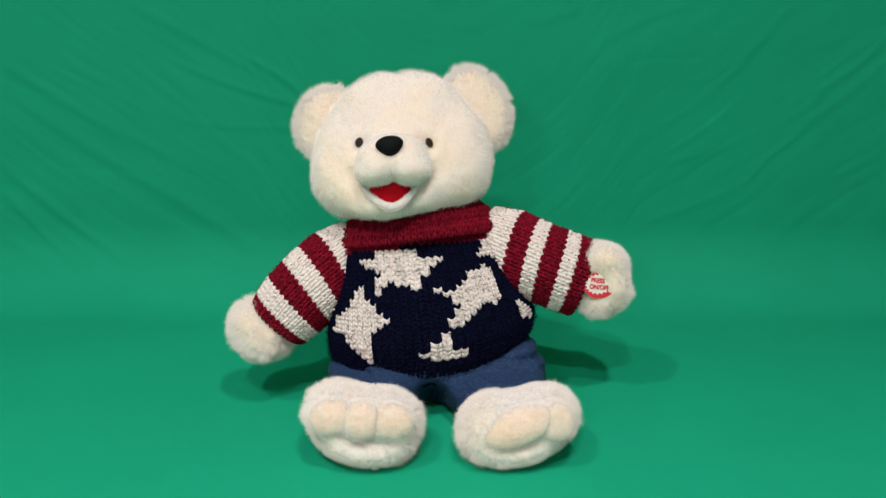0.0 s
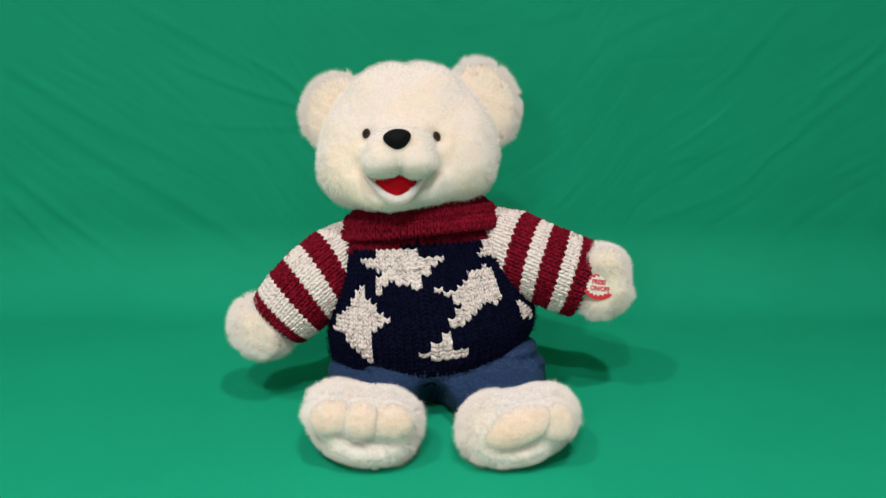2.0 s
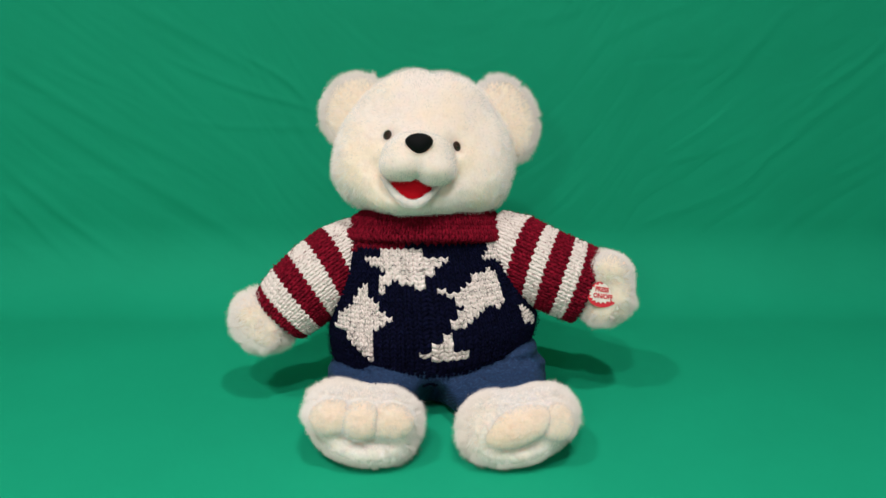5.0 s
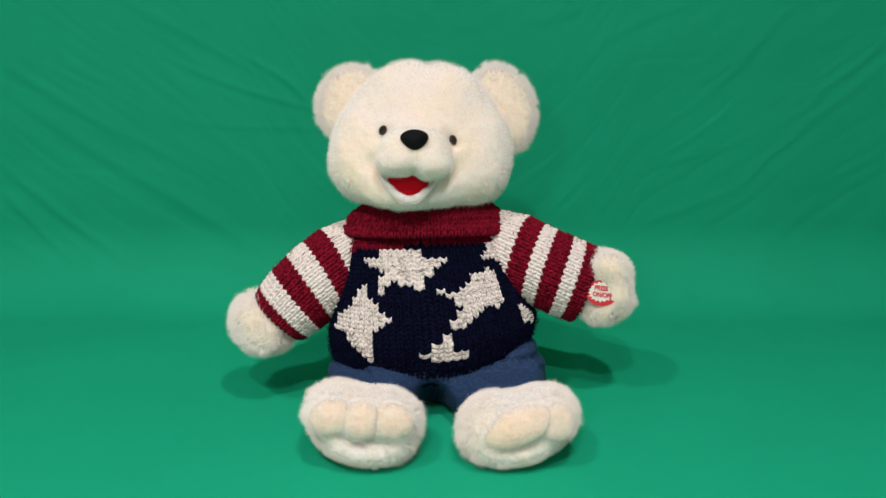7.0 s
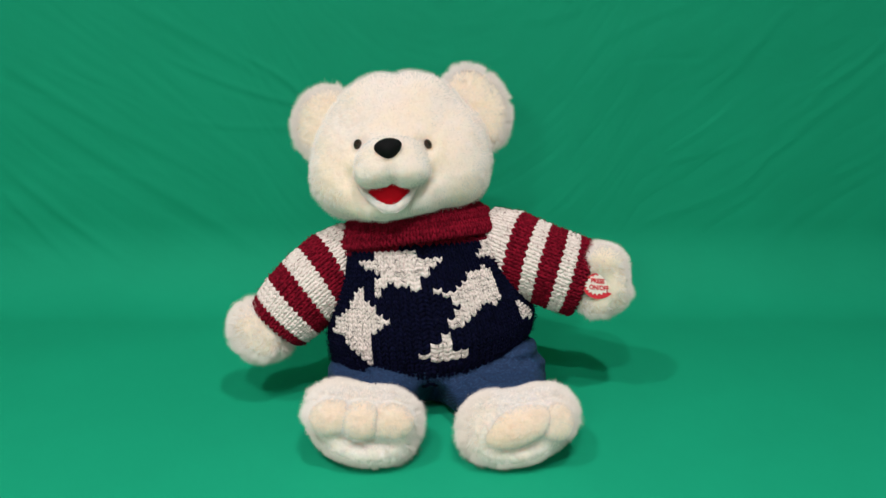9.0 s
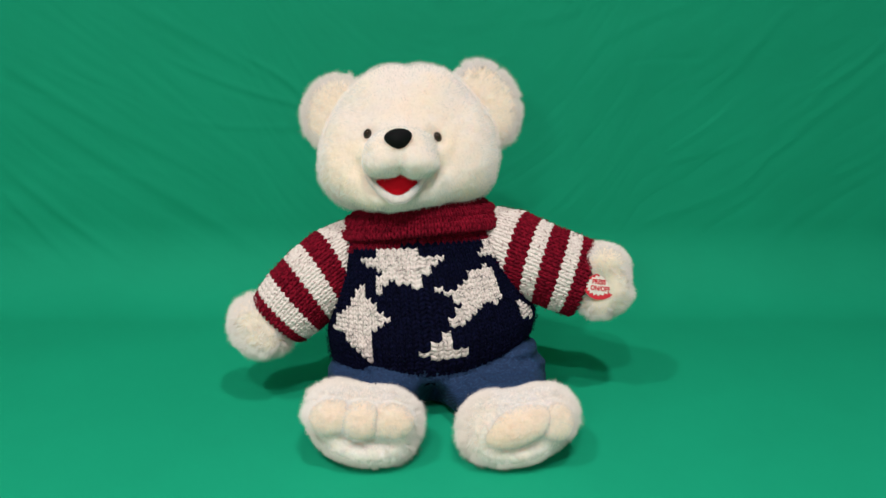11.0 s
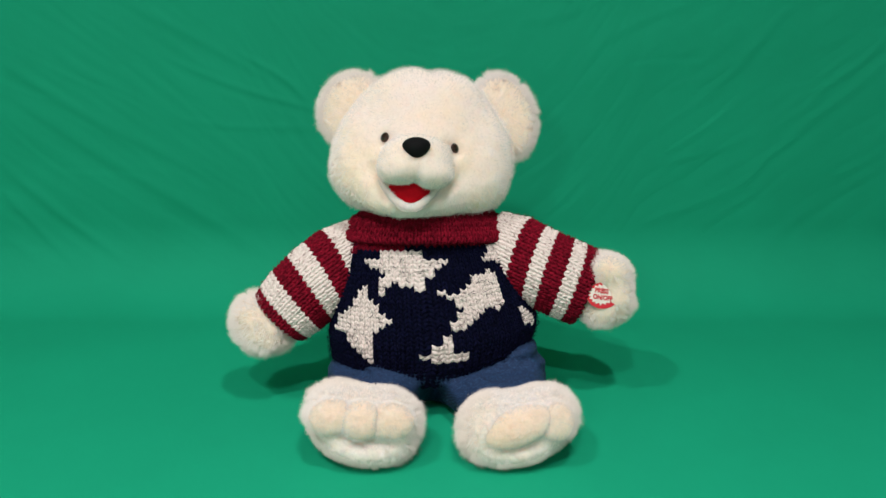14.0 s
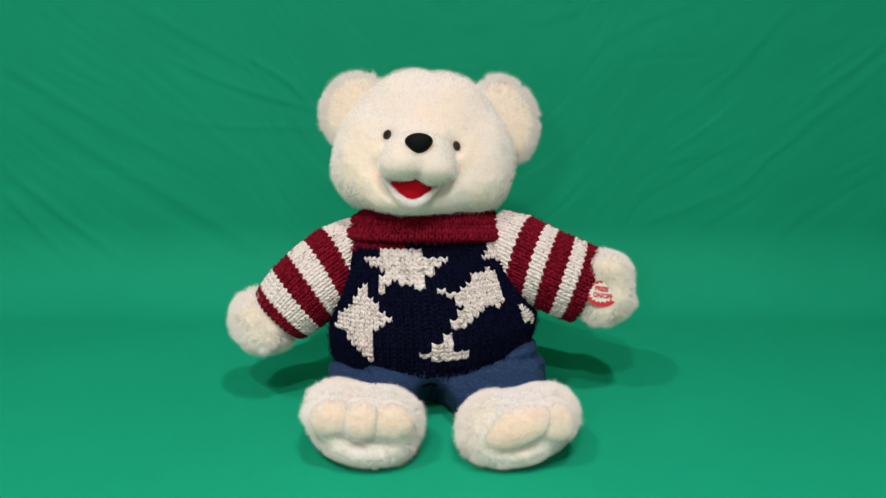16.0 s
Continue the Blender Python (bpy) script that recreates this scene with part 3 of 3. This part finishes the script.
body_surface = with_normals(barrel)
COLS, ROWS = 90, 38
STARS = [
    [(-0.0743, -0.0102), (-0.0615, -0.0087), (-0.0558, -0.0026), (-0.0430, 0.0005), (-0.0261, -0.0026), (-0.0236, -0.0087), (0.0031, -0.0092), (-0.0082, -0.0190), (-0.0149, -0.0251), (-0.0215, -0.0394), (-0.0287, -0.0353), (-0.0430, -0.0302), (-0.0507, -0.0292), (-0.0548, -0.0425), (-0.0594, -0.0384), (-0.0574, -0.0277), (-0.0548, -0.0241), (-0.0645, -0.0169)],
    [(-0.0725, -0.0347), (-0.0684, -0.0435), (-0.0627, -0.0513), (-0.0466, -0.0668), (-0.0580, -0.0704), (-0.0632, -0.0782), (-0.0627, -0.0886), (-0.0653, -0.1020), (-0.0730, -0.0958), (-0.0844, -0.0844), (-0.0886, -0.0751), (-0.0994, -0.0751), (-0.0953, -0.0616), (-0.0855, -0.0539), (-0.0787, -0.0414)],
    [(-0.0047, -0.0383), (0.0093, -0.0394), (0.0223, -0.0295), (0.0274, -0.0223), (0.0394, -0.0181), (0.0466, -0.0212), (0.0518, -0.0373), (0.0518, -0.0523), (0.0435, -0.0476), (0.0326, -0.0554), (0.0285, -0.0606), (0.0223, -0.0668), (0.0135, -0.0756), (0.0104, -0.0668), (0.0104, -0.0564), (0.0161, -0.0523), (0.0083, -0.0456)],
    [(-0.0213, -0.0947), (-0.0137, -0.0917), (-0.0076, -0.0841), (-0.0020, -0.0826), (0.0030, -0.0760), (0.0071, -0.0831), (0.0111, -0.0907), (0.0268, -0.0927), (0.0218, -0.0967), (0.0111, -0.0993), (-0.0035, -0.1008), (-0.0137, -0.0988)],
    [(0.0686, -0.0516), (0.0777, -0.0543), (0.0825, -0.0607), (0.0825, -0.0671), (0.0734, -0.0671), (0.0713, -0.0612)],
    [(0.0346, 0.0131), (0.0482, 0.0131), (0.0607, 0.0131), (0.0670, -0.0105), (0.0545, -0.0099), (0.0429, -0.0094), (0.0356, -0.0073), (0.0398, 0.0021)],
]
YOKE = 0.0021


def knit_sweater():
    cols, rows = np.meshgrid(np.arange(COLS), np.arange(ROWS))
    cells = np.stack([cols.ravel(), rows.ravel()], 1)
    u, w = (cells[:, 0] + 0.5) / COLS, (cells[:, 1] + 0.5) / ROWS
    mid = body_surface(u, w, np.zeros(len(u)))
    front = mid[:, 2] > 0.005
    in_yoke = mid[:, 1] > YOKE + 0.0045 * (mid[:, 0] + 0.02) / 0.05
    taken = in_yoke.copy()
    base = skin(body_surface, 96, 40)
    star_cells = []
    for corners in STARS:
        hit = np.zeros(len(cells), bool)
        for du, dw in ((0, 0), (0.2, 0.1), (-0.2, 0.1)):
            q = body_surface(u + du / COLS, w + dw / ROWS, np.zeros(len(u)))
            hit |= inside_star(q[:, 0], q[:, 1], corners)
        hit &= front & ~taken
        star_cells.append(cells[hit])
        taken |= hit
    body = joined(base, stitches(body_surface, cells[~taken], COLS, ROWS, 1.05), fuzz(body_surface, 9000, 0.005, 21))
    ob = moving("body", part("sweater", tri_mesh("sweater", *body), NAVY, teddy, "navy hand-knitted wool sweater body with cream stars"))
    for i, c in enumerate(star_cells):
        if len(c):
            part("star", tri_mesh("star", *joined(underlay(body_surface, c, COLS, ROWS), stitches(body_surface, c, COLS, ROWS, 1.08, 0.0023, 40 + i))), CREAM, ob, "cream knitted star")
    part("yoke", tri_mesh("yoke", *stitches(body_surface, cells[in_yoke], COLS, ROWS, 1.15, 0.0024, 60)), RED, ob, "dark red knitted yoke")
    return ob


knit_sweater()


def sleeve(start, bend, end, wide, deep, skew, bands, seed):
    """A striped knitted sleeve from cuff to shoulder along a bent line."""
    a, m, b = (np.array(q) for q in (start, bend, end))

    def tube(u, w):
        w = w[:, None]
        mid = a * (1 - w) ** 2 + 2 * m * w * (1 - w) + b * w * w
        tan = 2 * (m - a) * (1 - w) + 2 * (b - m) * w
        tan /= np.linalg.norm(tan, axis=1, keepdims=True)
        side = np.stack([-tan[:, 1], tan[:, 0], 0 * tan[:, 0]], 1)
        side /= np.linalg.norm(side, axis=1, keepdims=True)
        out = np.cross(tan, side)
        th = u[:, None] * 2 * np.pi
        k = np.interp(w[:, 0], np.linspace(0, 1, 5), wide)[:, None]
        d = np.interp(w[:, 0], np.linspace(0, 1, 5), deep)[:, None]
        return mid + side * k * np.cos(th) + out * d * np.sin(th) + tan * skew * np.cos(th) * (0.2 + 0.8 * w)

    surface = with_normals(lambda u, w: tube(u, w))
    nc, nr = 34, 23
    cols, rows = np.meshgrid(np.arange(nc), np.arange(nr))
    cells = np.stack([cols.ravel(), rows.ravel()], 1)
    band = np.searchsorted(bands, cells[:, 1], side="right")
    red = joined(skin(surface, 48, 30, sink=0.0002), stitches(surface, cells[band % 2 == 0], nc, nr, 1.2, 0.0019, seed), fuzz(surface, 900, 0.0035, seed + 1))
    ob = moving("body", part("sleeve", tri_mesh("sleeve", *red), RED, teddy, "dark red and cream striped knitted sleeve"))
    for k in (1, 3, 5):
        part("stripe", tri_mesh("stripe", *joined(underlay(surface, cells[band == k], nc, nr), stitches(surface, cells[band == k], nc, nr, 1.08, 0.0020, seed + k))), CREAM, ob, "cream knitted stripe")
    return ob


sleeve((-0.1575, -0.0674, 0.0200), (-0.1289, -0.0345, 0.0200), (-0.0853, -0.0028, 0.0000), (0.0291, 0.0340, 0.0356, 0.0365, 0.0299), (0.028, 0.032, 0.036, 0.036, 0.032), 0.007, (2, 6, 10, 14, 18), 70)
sleeve((0.1340, -0.0316, 0.0200), (0.0925, -0.0158, 0.0200), (0.0500, 0.0045, 0.0000), (0.0362, 0.0364, 0.0366, 0.0384, 0.0325), (0.030, 0.034, 0.036, 0.036, 0.032), -0.007, (3, 6, 10, 13, 17), 80)


# folded collar
def collar_ring(u, w):
    th = (u - 0.5) * 2 * np.pi
    mid = np.array((-0.0205, 0.0277, 0.0000))
    turn = 2 * np.pi * w
    swell = 0.010 * np.cos(turn * 0.5 - 0.4) + 0.0015 * np.sin(turn * 2)
    hw, hd = 0.0698 + swell, 0.052 + swell
    b = mid[1] + (w - 0.5) * 0.031 + 0.0042 * np.sin(th) - 0.004 * np.cos(th)
    return np.stack([mid[0] + hw * np.sin(th), b, hd * np.cos(th)], 1)


collar_surface = with_normals(collar_ring)


def collar_part():
    nc, nr = 84, 7
    cols, rows = np.meshgrid(np.arange(nc), np.arange(nr))
    cells = np.stack([cols.ravel(), rows.ravel()], 1)
    v, t = joined(skin(collar_surface, 96, 12), stitches(collar_surface, cells, nc, nr, 1.15, 0.0026, 91), fuzz(collar_surface, 900, 0.0035, 92))
    return moving("collar", part("collar", tri_mesh("collar", v, t), RED, teddy, "dark red knitted turtleneck collar"))


collar_part()


# paws
def paw(name, centre, lumps, cuts, pile, seed, label, comb, bare=None):
    v, t = soft_body(centre, lumps, cuts, 5, 0.08)
    v = tufted(tufted(v, t, 0.0024, 0.020, seed), t, 0.0011, 0.009, seed)
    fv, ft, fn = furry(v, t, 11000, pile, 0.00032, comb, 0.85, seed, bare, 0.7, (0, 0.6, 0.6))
    return moving("body", part(name, tri_mesh(name, fv, ft, fn), FUR_LONG, teddy, label, len(ft) - len(t)))


paw("paw", (-0.1737, -0.0728, 0.0200), [((-0.1726, -0.0723, 0.0200), (0.0208, 0.0215, 0.024), 0, 0.01), ((-0.1800, -0.0672, 0.0220), (0.0160, 0.0172, 0.020), 0, 0.02),
    ((-0.1655, -0.0800, 0.0200), (0.0195, 0.0150, 0.022), 10, 0.02)], [], 0.0078, 31, "fluffy white plush paw", (-0.25, -0.3, 0))
paw("paw", (0.1532, -0.0318, 0.0200), [((0.1495, -0.0319, 0.0180), (0.0262, 0.0312, 0.028), 8, 0.01), ((0.1526, -0.0158, 0.0360), (0.0192, 0.0149, 0.023), -20, 0.010),
    ((0.1505, -0.0518, 0.0280), (0.0213, 0.0138, 0.020), 10, 0.012), ((0.1615, -0.0340, 0.0320), (0.0100, 0.0213, 0.020), 10, 0.012)],
    [((0.1396, -0.0362, 0.0620), (0.0158, 0.0126, 0.016), 5, 0.006)], 0.0055, 32, "fluffy white plush paw with a button in its palm", (0.2, -0.1, 0.1), lambda p: np.hypot((p[:, 0] - 0.1440) / 0.0165, (p[:, 1] + 0.0385) / 0.0140) > 1)


def disc(name, centre, rx, ry, mat, parent, label, turn=0, thick=0.0008, ragged=0.0, points=48):
    bm = bmesh.new()
    ring = []
    for i in range(points):
        a = 2 * math.pi * i / points
        k = 1 - ragged * (i % 2)
        x, y = rx * k * math.cos(a), ry * k * math.sin(a)
        c, s = math.cos(radians(turn)), math.sin(radians(turn))
        ring.append((x * c - y * s, x * s + y * c))
    lo = [bm.verts.new(spot((centre[0] + x, centre[1] + y, centre[2]))) for x, y in ring]
    hi = [bm.verts.new(spot((centre[0] + x, centre[1] + y, centre[2] + thick))) for x, y in ring]
    bm.faces.new(lo[::-1])
    bm.faces.new(hi)
    for i in range(points):
        j = (i + 1) % points
        bm.faces.new((lo[i], lo[j], hi[j], hi[i]))
    me = bpy.data.meshes.new(name)
    bm.to_mesh(me)
    bm.free()
    return part(name, me, mat, parent, label)


def lettering(text, centre, size, turn, parent):
    data = bpy.data.curves.new("lettering", "FONT")
    data.body, data.size, data.align_x, data.align_y, data.extrude, data.offset = text, size, "CENTER", "CENTER", 0.0002, 0.0002
    ob = new("lettering", data)
    me = bpy.data.meshes.new_from_object(ob.evaluated_get(bpy.context.evaluated_depsgraph_get()))
    bpy.data.objects.remove(ob)
    flat = np.array([v.co for v in me.vertices])
    c, s = math.cos(radians(turn)), math.sin(radians(turn))
    for v, q in zip(me.vertices, flat):
        v.co = spot((centre[0] + 0.82 * (q[0] * c - q[1] * s), centre[1] + q[0] * s + q[1] * c, centre[2] + q[2]))
    return part("lettering", me, LABEL_RED, parent, "red printed words " + text)


label = moving("body", disc("button_label", (0.1452, -0.0379, 0.0490), 0.0146, 0.0120, LABEL_RED, teddy, "round red press button label on the palm", 4))
disc("starburst", (0.1445, -0.0368, 0.0499), 0.0130, 0.0099, LABEL_WHITE, label, "white printed starburst", 4, 0.0003, 0.2, 36)
lettering("PRESS", (0.1439, -0.0336, 0.0506), 0.0060, -6, label)
lettering("ON/OFF", (0.1449, -0.0398, 0.0506), 0.0060, -6, label)


# denim shorts: a seat and two legs
def shorts():
    lumps = [
        ((-0.0106, -0.1109, -0.0050), (0.0913, 0.0388, 0.062), 0, 0.01),
        ((-0.0640, -0.1286, 0.0220), (0.0442, 0.0248, 0.050), 8, 0.012),
        ((-0.0673, -0.1377, 0.0450), (0.0399, 0.0231, 0.045), 6, 0.02),
        ((0.0452, -0.1243, 0.0220), (0.0475, 0.0248, 0.050), 18, 0.012),
        ((0.0553, -0.1351, 0.0450), (0.0410, 0.0252, 0.045), 14, 0.02),
        ((0.0716, -0.0967, 0.0100), (0.0199, 0.0100, 0.045), 16, 0.008),
        ((0.0764, -0.1106, 0.0160), (0.0210, 0.0089, 0.045), 14, 0.006),
        ((-0.0940, -0.1142, 0.0100), (0.0144, 0.0089, 0.045), -12, 0.012),
    ]
    cuts = [
        ((-0.0082, -0.1384, 0.0600), (0.0089, 0.0133, 0.05), 0, 0.012),
        ((0.0616, -0.1014, 0.0640), (0.0332, 0.0020, 0.013), 14, 0.010),
        ((0.0718, -0.1090, 0.0640), (0.0277, 0.0020, 0.013), 10, 0.010),
        ((-0.0835, -0.1090, 0.0620), (0.0221, 0.0017, 0.012), -16, 0.008),
    ]
    v, t = soft_body((-0.0088, -0.1205, 0.0050), lumps, cuts, 6, 0.2, 90)
    return part("shorts", tri_mesh("shorts", tufted(v, t, 0.0021, 0.019, 4), t), DENIM, teddy, "faded blue denim shorts")


shorts()


# feet
def foot(name, centre, lumps, cuts, pads, seed):
    lumps = [(c, (r[0] * 0.97, r[1] * 0.97, r[2]), turn, k) for c, r, turn, k in lumps]
    v, t = soft_body(centre, lumps, cuts, 6, 0.12, 60, [(c, r, turn, 0.005) for c, r, turn in pads])

    def pile(p):
        rim = np.linalg.norm((p - np.array(centre))[:, :2], axis=1) / 0.05
        return 0.0024 + 0.0064 * np.clip(rim, 0, 1) ** 3

    v = tufted(v, t, 0.0013, 0.009, seed)
    def bare(p):
        free = np.ones(len(p))
        for c, r, turn in pads:
            free *= oval(np.concatenate([p[:, :2], np.full((len(p), 1), c[2])], 1), c, (r[0] * 1.0, r[1] * 1.0, r[2]), turn) > 0
        return free

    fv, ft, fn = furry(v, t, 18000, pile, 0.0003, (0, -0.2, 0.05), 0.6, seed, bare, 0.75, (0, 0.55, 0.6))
    ob = part(name, tri_mesh(name, fv, ft, fn), FUR_FOOT, teddy, "fluffy white plush foot with its sole turned up", len(ft) - len(t))
    for i, (c, r, turn) in enumerate(pads):
        pv, pt = soft_body(c, [(c, (r[0] * 1.07, r[1] * 1.05, r[2] + 0.0022), turn, 0.004)], (), 5, 0.06)
        pv = tufted(pv, pt, 0.0006, 0.009, seed + i)
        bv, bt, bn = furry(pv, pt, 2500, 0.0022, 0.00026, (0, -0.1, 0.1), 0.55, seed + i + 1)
        part("pad", tri_mesh("pad", bv, bt, bn), FUR_PAD, ob, "peach plush pad", len(bt) - len(pt))
    return ob


foot("foot", (-0.0688, -0.1464, 0.1010), [
    ((-0.0694, -0.1470, 0.0960), (0.0428, 0.0284, 0.034), -4, 0.01),
    ((-0.0640, -0.1596, 0.1060), (0.0363, 0.0196, 0.030), -8, 0.02),
    ((-0.0922, -0.1334, 0.0960), (0.0204, 0.0165, 0.030), 0, 0.02),
    ((-0.0455, -0.1422, 0.0980), (0.0213, 0.0175, 0.030), 0, 0.02),
], [((-0.0641, -0.1567, 0.1430), (0.0334, 0.0121, 0.017), -6, 0.012)], [
    ((-0.0909, -0.1377, 0.1260), (0.0185, 0.0144, 0.010), 4), ((-0.0670, -0.1400, 0.1280), (0.0167, 0.0153, 0.0105), 0),
    ((-0.0436, -0.1409, 0.1260), (0.0190, 0.0144, 0.010), -4)], 101)
foot("foot", (0.0655, -0.1464, 0.1010), [
    ((0.0660, -0.1499, 0.0960), (0.0428, 0.0270, 0.034), 12, 0.01),
    ((0.0578, -0.1596, 0.1060), (0.0358, 0.0182, 0.030), 6, 0.02),
    ((0.0883, -0.1363, 0.0960), (0.0213, 0.0165, 0.030), 0, 0.02),
    ((0.0406, -0.1470, 0.0980), (0.0213, 0.0218, 0.030), 0, 0.02),
], [((0.0637, -0.1585, 0.1430), (0.0325, 0.0102, 0.017), 8, 0.012)], [
    ((0.0619, -0.1451, 0.1280), (0.0297, 0.0148, 0.0105), 20), ((0.0921, -0.1414, 0.1240), (0.0148, 0.0158, 0.010), 10)], 121)


# ---- the toy's motor: a slow sway of the body and head, and a quick nod ----
SWAY, NOD = 0.89911, 0.31102
BODY_ROLL = (-1.2556, -1.0373, -0.2976, -0.1957, 0.0586, -0.2830)
HEAD_ROLL = (-2.6109, -1.8643, -0.6139, -0.0718, -0.0403, -0.0052)
HEAD_YAW = (-1.0337, -0.8405, -0.1773, -0.0021, 0.1479, -0.1399)
HEAD_DROP = (0.00409, -0.00103, -0.00024, 0.00011)
HEAD_NOD = (-1.178, -1.530)
HEAD_SHIFT = (-0.00063, 0.00063)
BODY_DROP = (0.00005, -0.00138)


def swing(terms, turns):
    """A sum of a cosine and a sine for each multiple of the motor's turns."""
    return sum(terms[2 * k] * math.cos(2 * math.pi * (k + 1) * turns) + terms[2 * k + 1] * math.sin(2 * math.pi * (k + 1) * turns) for k in range(len(terms) // 2))


def motions():
    hip, neck = spot((-0.0244, -0.1074, 0.0000)), spot((-0.0216, -0.0149, 0.0000))
    rows = {k: [] for k in MOVES}
    for n in range(481):
        t = n / 30
        # both motors drift a little in speed
        slow = t / SWAY - 0.000588 * (t - 8) ** 2 - 0.0000706 * (t - 8) ** 3
        quick = t / NOD - 0.002622 * (t - 8) ** 2 - 0.000395 * (t - 8) ** 3
        roll = Matrix.Translation(hip) @ Matrix.Rotation(radians(-swing(BODY_ROLL, slow)), 4, AX_C) @ Matrix.Translation(-hip)

        def tipped(share):
            turn = Matrix.Rotation(radians(-share * swing(HEAD_ROLL, slow)), 4, AX_C) @ Matrix.Rotation(radians(share * swing(HEAD_YAW, slow)), 4, AX_B)
            turn = turn @ Matrix.Rotation(radians(share * swing(HEAD_NOD, quick)), 4, AX_A)
            drop = AX_B * -(share * swing(HEAD_DROP, quick) + (1 - share) * swing(BODY_DROP, quick)) + AX_A * share * swing(HEAD_SHIFT, quick)
            return Matrix.Translation(drop) @ roll @ Matrix.Translation(neck) @ turn @ Matrix.Translation(-neck)

        rows["body"].append((t, tipped(0.0)))
        rows["head"].append((t, tipped(1.0)))
        rows["collar"].append((t, tipped(0.75)))
    for kind, obs in MOVES.items():
        for ob in obs:
            walk(ob, rows[kind])


motions()
